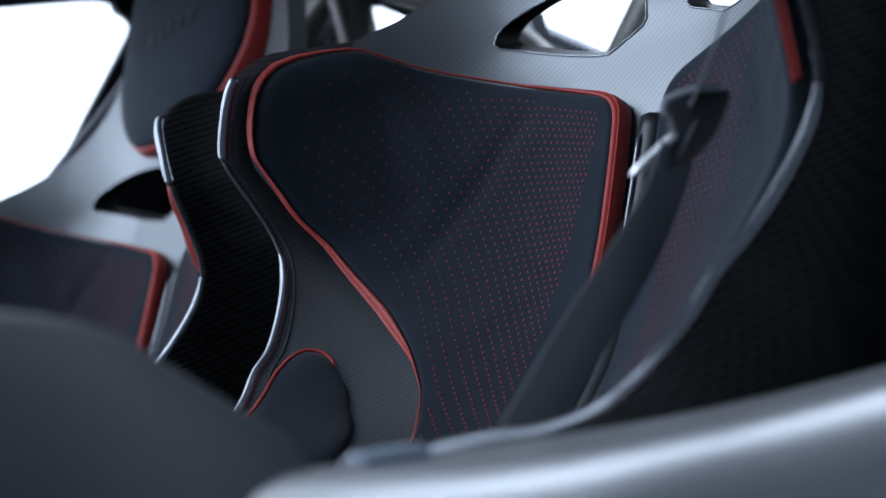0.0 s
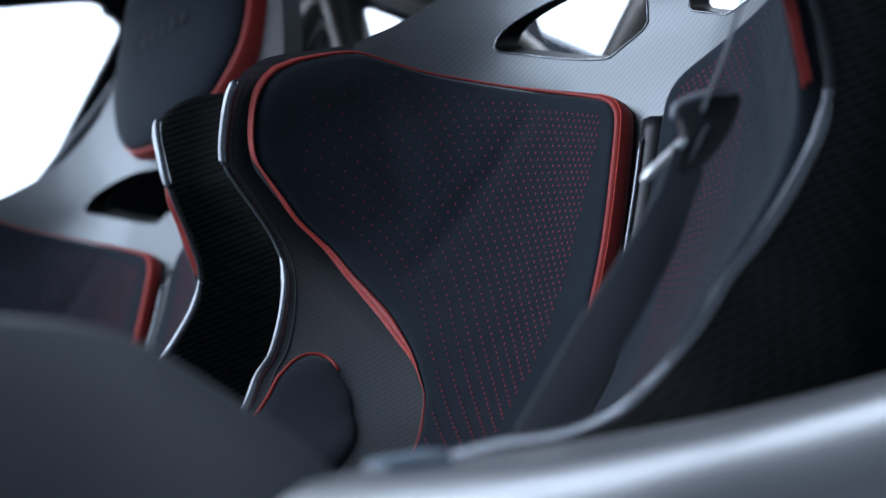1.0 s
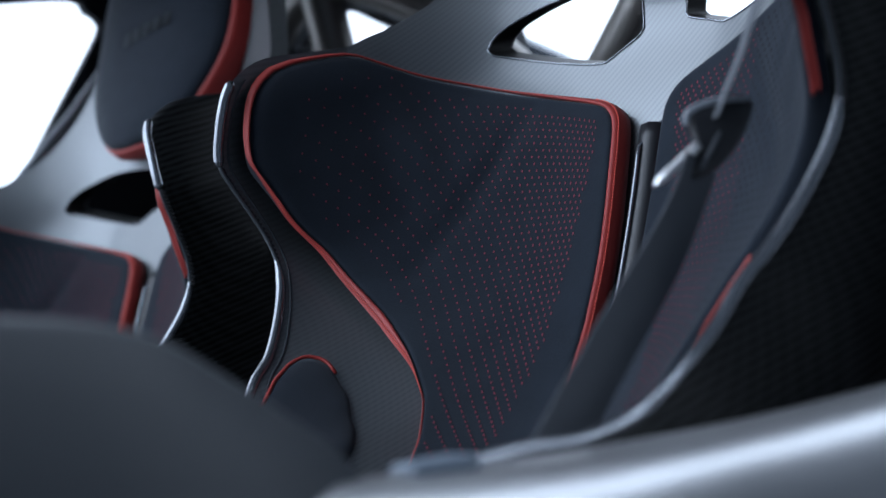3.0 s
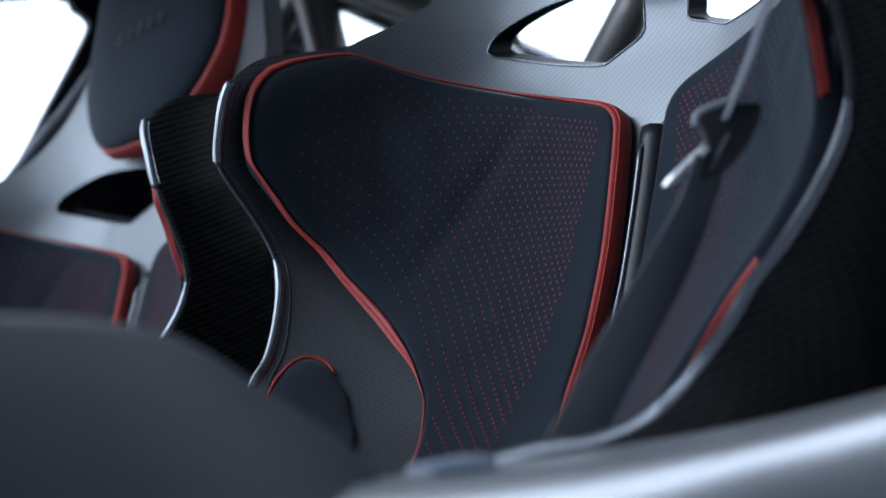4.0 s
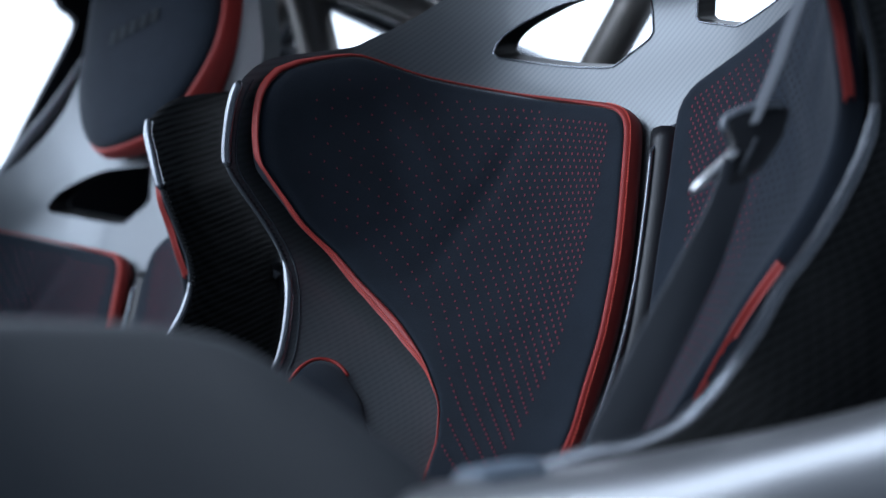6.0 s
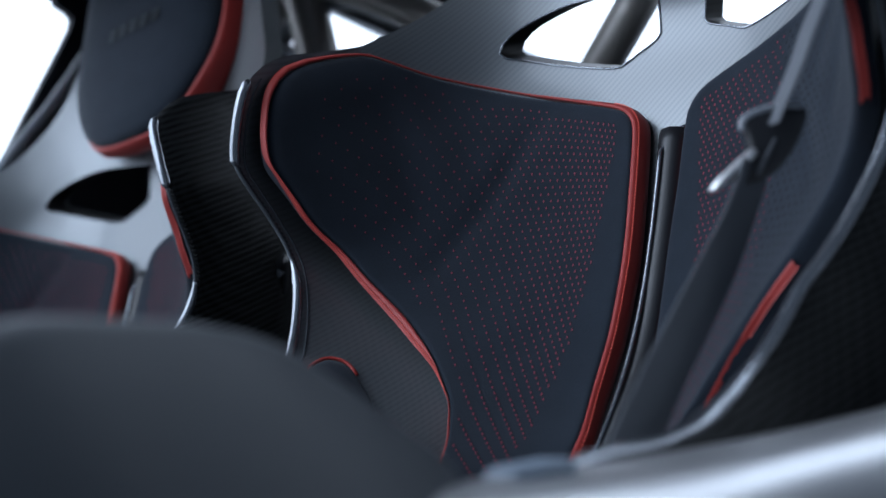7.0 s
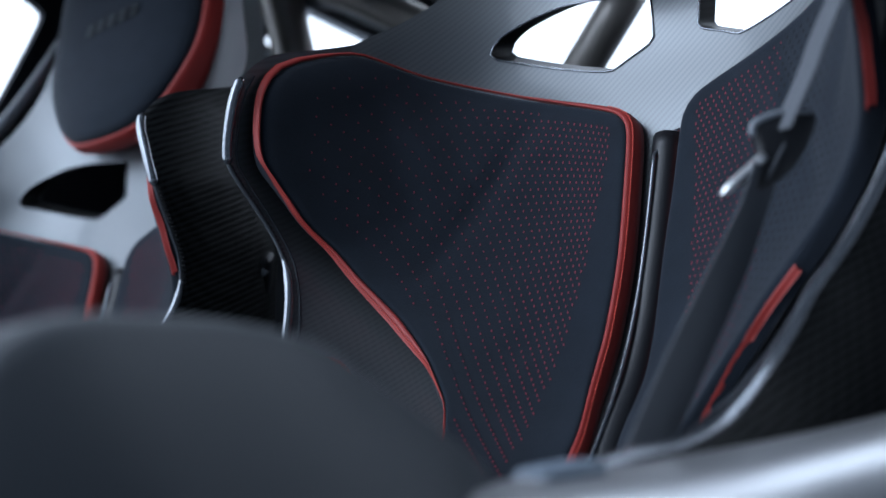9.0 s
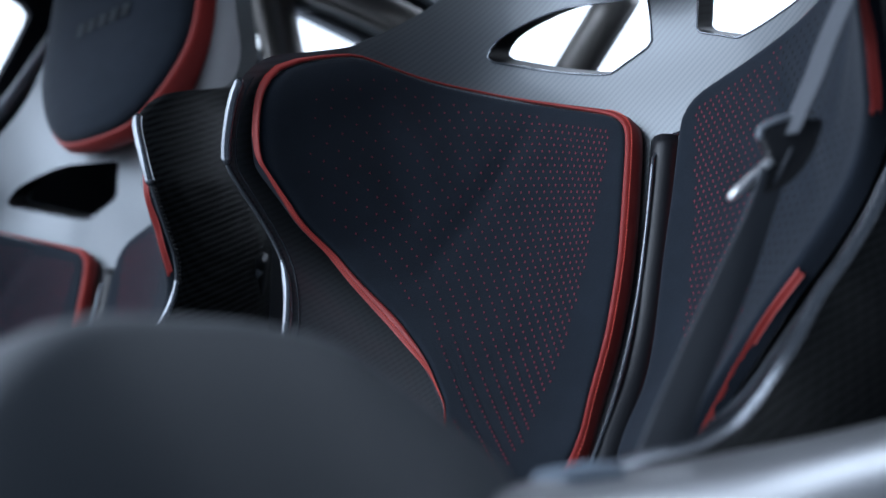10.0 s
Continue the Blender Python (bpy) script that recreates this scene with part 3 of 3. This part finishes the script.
# door sill in satin paint
def sill():
    path = loop_smooth([(.02, -1.05, .76), (.10, -.80, .725), (.155, -.64, .700), (.20, -.50, .671), (.228, -.41, .653), (.262, -.34, .643), (.30, -.267, .637), (.36, -.15, .632), (.42, .0, .63)], 60, False)
    bm = bmesh.new()
    rings = []
    prof = [(-.05, -.25), (-.045, -.03), (-.03, -.008), (-.010, .0), (.010, -.004), (.026, -.016), (.036, -.034), (.039, -.07), (.030, -.14), (.0, -.36)]
    prof = loop_smooth(prof, 40, False)
    for i, p in enumerate(path):
        d = path[min(i + 1, 59)] - path[max(i - 1, 0)]
        o = Vector((d[1], -d[0], 0)).normalized()
        rings.append([bm.verts.new(Vector(p) + o * a + Vector((0, 0, b))) for a, b in prof])
    for a, b in zip(rings, rings[1:]):
        for j in range(len(prof) - 1):
            bm.faces.new((a[j], a[j + 1], b[j + 1], b[j]))
    for r in (rings[0], rings[-1]):
        bm.faces.new(r)
    bmesh.ops.recalc_face_normals(bm, faces=bm.faces)
    tagged(link("door_sill", bm, PAINT), "rounded satin silver painted door sill", "door sill", kind="structure")


sill()


# dashboard cowl in front of the seat
def cowl():
    thing = tagged(new("dashboard_cowl"), "matte dark grey dashboard cowl with a rounded edge", "dashboard")
    top = [(-.98, .50), (-.90, .62), (-.80, .72), (-.745, .765), (-.715, .784), (-.685, .7905), (-.646, .781), (-.612, .770), (-.586, .756), (-.562, .732), (-.538, .706), (-.518, .683), (-.507, .657), (-.53, .60), (-.56, .50)]
    pts = loop_smooth(top, 120)
    c = np.array((-.70, .62))
    bm = bmesh.new()
    rings = []
    for s, off in ((.6, -.07), (.95, -.07), (.985, -.055), (1.0, -.03), (1.0, -.016), (.985, -.006), (.955, 0), (.8, 0.001), (.4, 0.002)):
        ring = []
        for p in pts:
            y, z = c + (p - c) * s
            ring.append(bm.verts.new((.165 + .2 * (y + .62) + off + (.9 * (.80 - z) * (1 - s) if off >= 0 else 0) - 1.6 * max(0, .70 - z) ** 1.5, y, z)))
        rings.append(ring)
    for a, b in zip(rings, rings[1:]):
        for i in range(120):
            bm.faces.new((a[i], a[(i + 1) % 120], b[(i + 1) % 120], b[i]))
    bm.faces.new(rings[0])
    bm.faces.new(rings[-1])
    bmesh.ops.recalc_face_normals(bm, faces=bm.faces)
    part("cowl", bm, COWL, thing)
    bm = bmesh.new()
    box(bm, (.03, .034, .03), pose(.192, -.492, .659, -8, 0, -18), .005, 3)
    part("bracket", bm, CARD, thing, "blue-grey painted end bracket")


cowl()


# seat belt with its tongue
def belt():
    thing = tagged(new("seat_belt"), "grey seat belt with a black tongue holder and steel tongue", "seat belt")

    def strap(pts, wide, width, name):
        pts = loop_smooth(pts, 30, False)
        bm = bmesh.new()
        rings = []
        for i, q in enumerate(pts):
            d = Vector(pts[min(i + 1, 29)] - pts[max(i - 1, 0)]).normalized()
            a = (wide - d * wide.dot(d)).normalized()
            b = a.cross(d) * 0.0008
            a = a * width / 2
            rings.append([bm.verts.new(Vector(q) + v) for v in (a * .97 + b, a, a * .97 - b, -a * .97 - b, -a, -a * .97 + b)])
        for a, b in zip(rings, rings[1:]):
            for j in range(6):
                bm.faces.new((a[j], a[(j + 1) % 6], b[(j + 1) % 6], b[j]))
        bm.faces.new(rings[0])
        bm.faces.new(rings[-1])
        bmesh.ops.recalc_face_normals(bm, faces=bm.faces)
        sharpen(bm)
        return part(name, bm, WEB, thing, "grey woven webbing")
    strap([(.40, -.115, 1.08), (.30, -.165, .94), (.238, -.204, .846), (.221, -.212, .818), (.203, -.226, .788)], Vector((-.616, .788, 0)), .046, "upper_strap")
    strap([(.187, -.226, .766), (.175, -.258, .728), (.168, -.352, .668), (.165, -.45, .60), (.16, -.52, .52)], Vector((-.03, 1, 0)), .036, "lower_strap")
    # holder: a flat black teardrop body along the strap, with a moulded lip above and the tongue out of its foot
    at, d, side, n = Vector((.210, -.201, .792)), Vector((-.585, -.670, -.456)), Vector((.400, .252, -.881)), Vector((-.706, .698, -.121))
    rim = loop_smooth([(.0295, -.0182), (.0134, -.0121), (-.0005, -.0015), (.0, .0045), (.0169, .0129), (.0362, .016), (.0494, .0125), (.0579, .0077), (.0562, .0028), (.0461, -.0009), (.0378, -.0041)], 60)
    c = rim.mean(0)
    bm = bmesh.new()
    rings = []
    for k, off in ((.6, -.0055), (.9, -.005), (.98, -.003), (1, 0), (.98, .003), (.9, .005), (.6, .0055)):
        rings.append([bm.verts.new(at + d * q[0] + side * q[1] + n * off) for q in (c + (p - c) * k for p in rim)])
    for a, b in zip(rings, rings[1:]):
        for i in range(60):
            bm.faces.new((a[i], a[(i + 1) % 60], b[(i + 1) % 60], b[i]))
    bm.faces.new(rings[0])
    bm.faces.new(rings[-1])
    bmesh.ops.recalc_face_normals(bm, faces=bm.faces)
    part("tongue_holder", bm, PLASTIC, thing, "black plastic tongue holder")
    lip = [at + d * q[0] + side * q[1] - n * .004 for q in loop_smooth([(.034, -.0135), (.0285, -.0178), (.0134, -.0125), (.0, -.002)], 16, False)]
    part("holder_lip", tube(bmesh.new(), lip, 0.0022, 8), SEAL, thing, "grey moulded lip")
    slot = [at + d * q[0] + side * q[1] - n * .006 for q in ((.024, .002), (.046, .010))]
    part("holder_slot", tube(bmesh.new(), slot, 0.0012, 8), WEB, thing, "webbing threaded through the holder")
    bm = bmesh.new()
    foot = at + d * .0555 - side * .0008 - n * .004
    tube(bm, [foot + d * k for k in np.linspace(-.018, .016, 10)], [.0048] * 8 + [.0042, .0022], 14, False, .6)
    part("tongue", bm, STEEL, thing, "bright steel tongue")


belt()


# buckle stalk between the seats
def buckle():
    thing = tagged(new("belt_buckle"), "black seat belt buckle with a bright latch between the seats", "belt buckle")
    bm = bmesh.new()
    box(bm, (.026, .022, .06), pose(-.42, -.045, .765, 20, 25, 30), .006, 3)
    part("body", bm, PLASTIC, thing)
    bm = bmesh.new()
    box(bm, (.014, .004, .012), pose(-.408, -.058, .785, 20, 25, 30), .0015, 2)
    part("latch", bm, STEEL, thing, "bright steel latch")
    bm = bmesh.new()
    tube(bm, loop_smooth([(-.43, -.04, .74), (-.44, -.05, .68), (-.43, -.10, .55), (-.40, -.15, .26)], 16, False), .007, 8)
    part("stalk", bm, PLASTIC, thing)
    bm = bmesh.new()
    tube(bm, loop_smooth([(-.40, -.05, .775), (-.425, -.06, .757), (-.44, -.07, .735)], 10, False), .004, 8)
    part("lever", bm, SEAL, thing, "grey lever")


buckle()
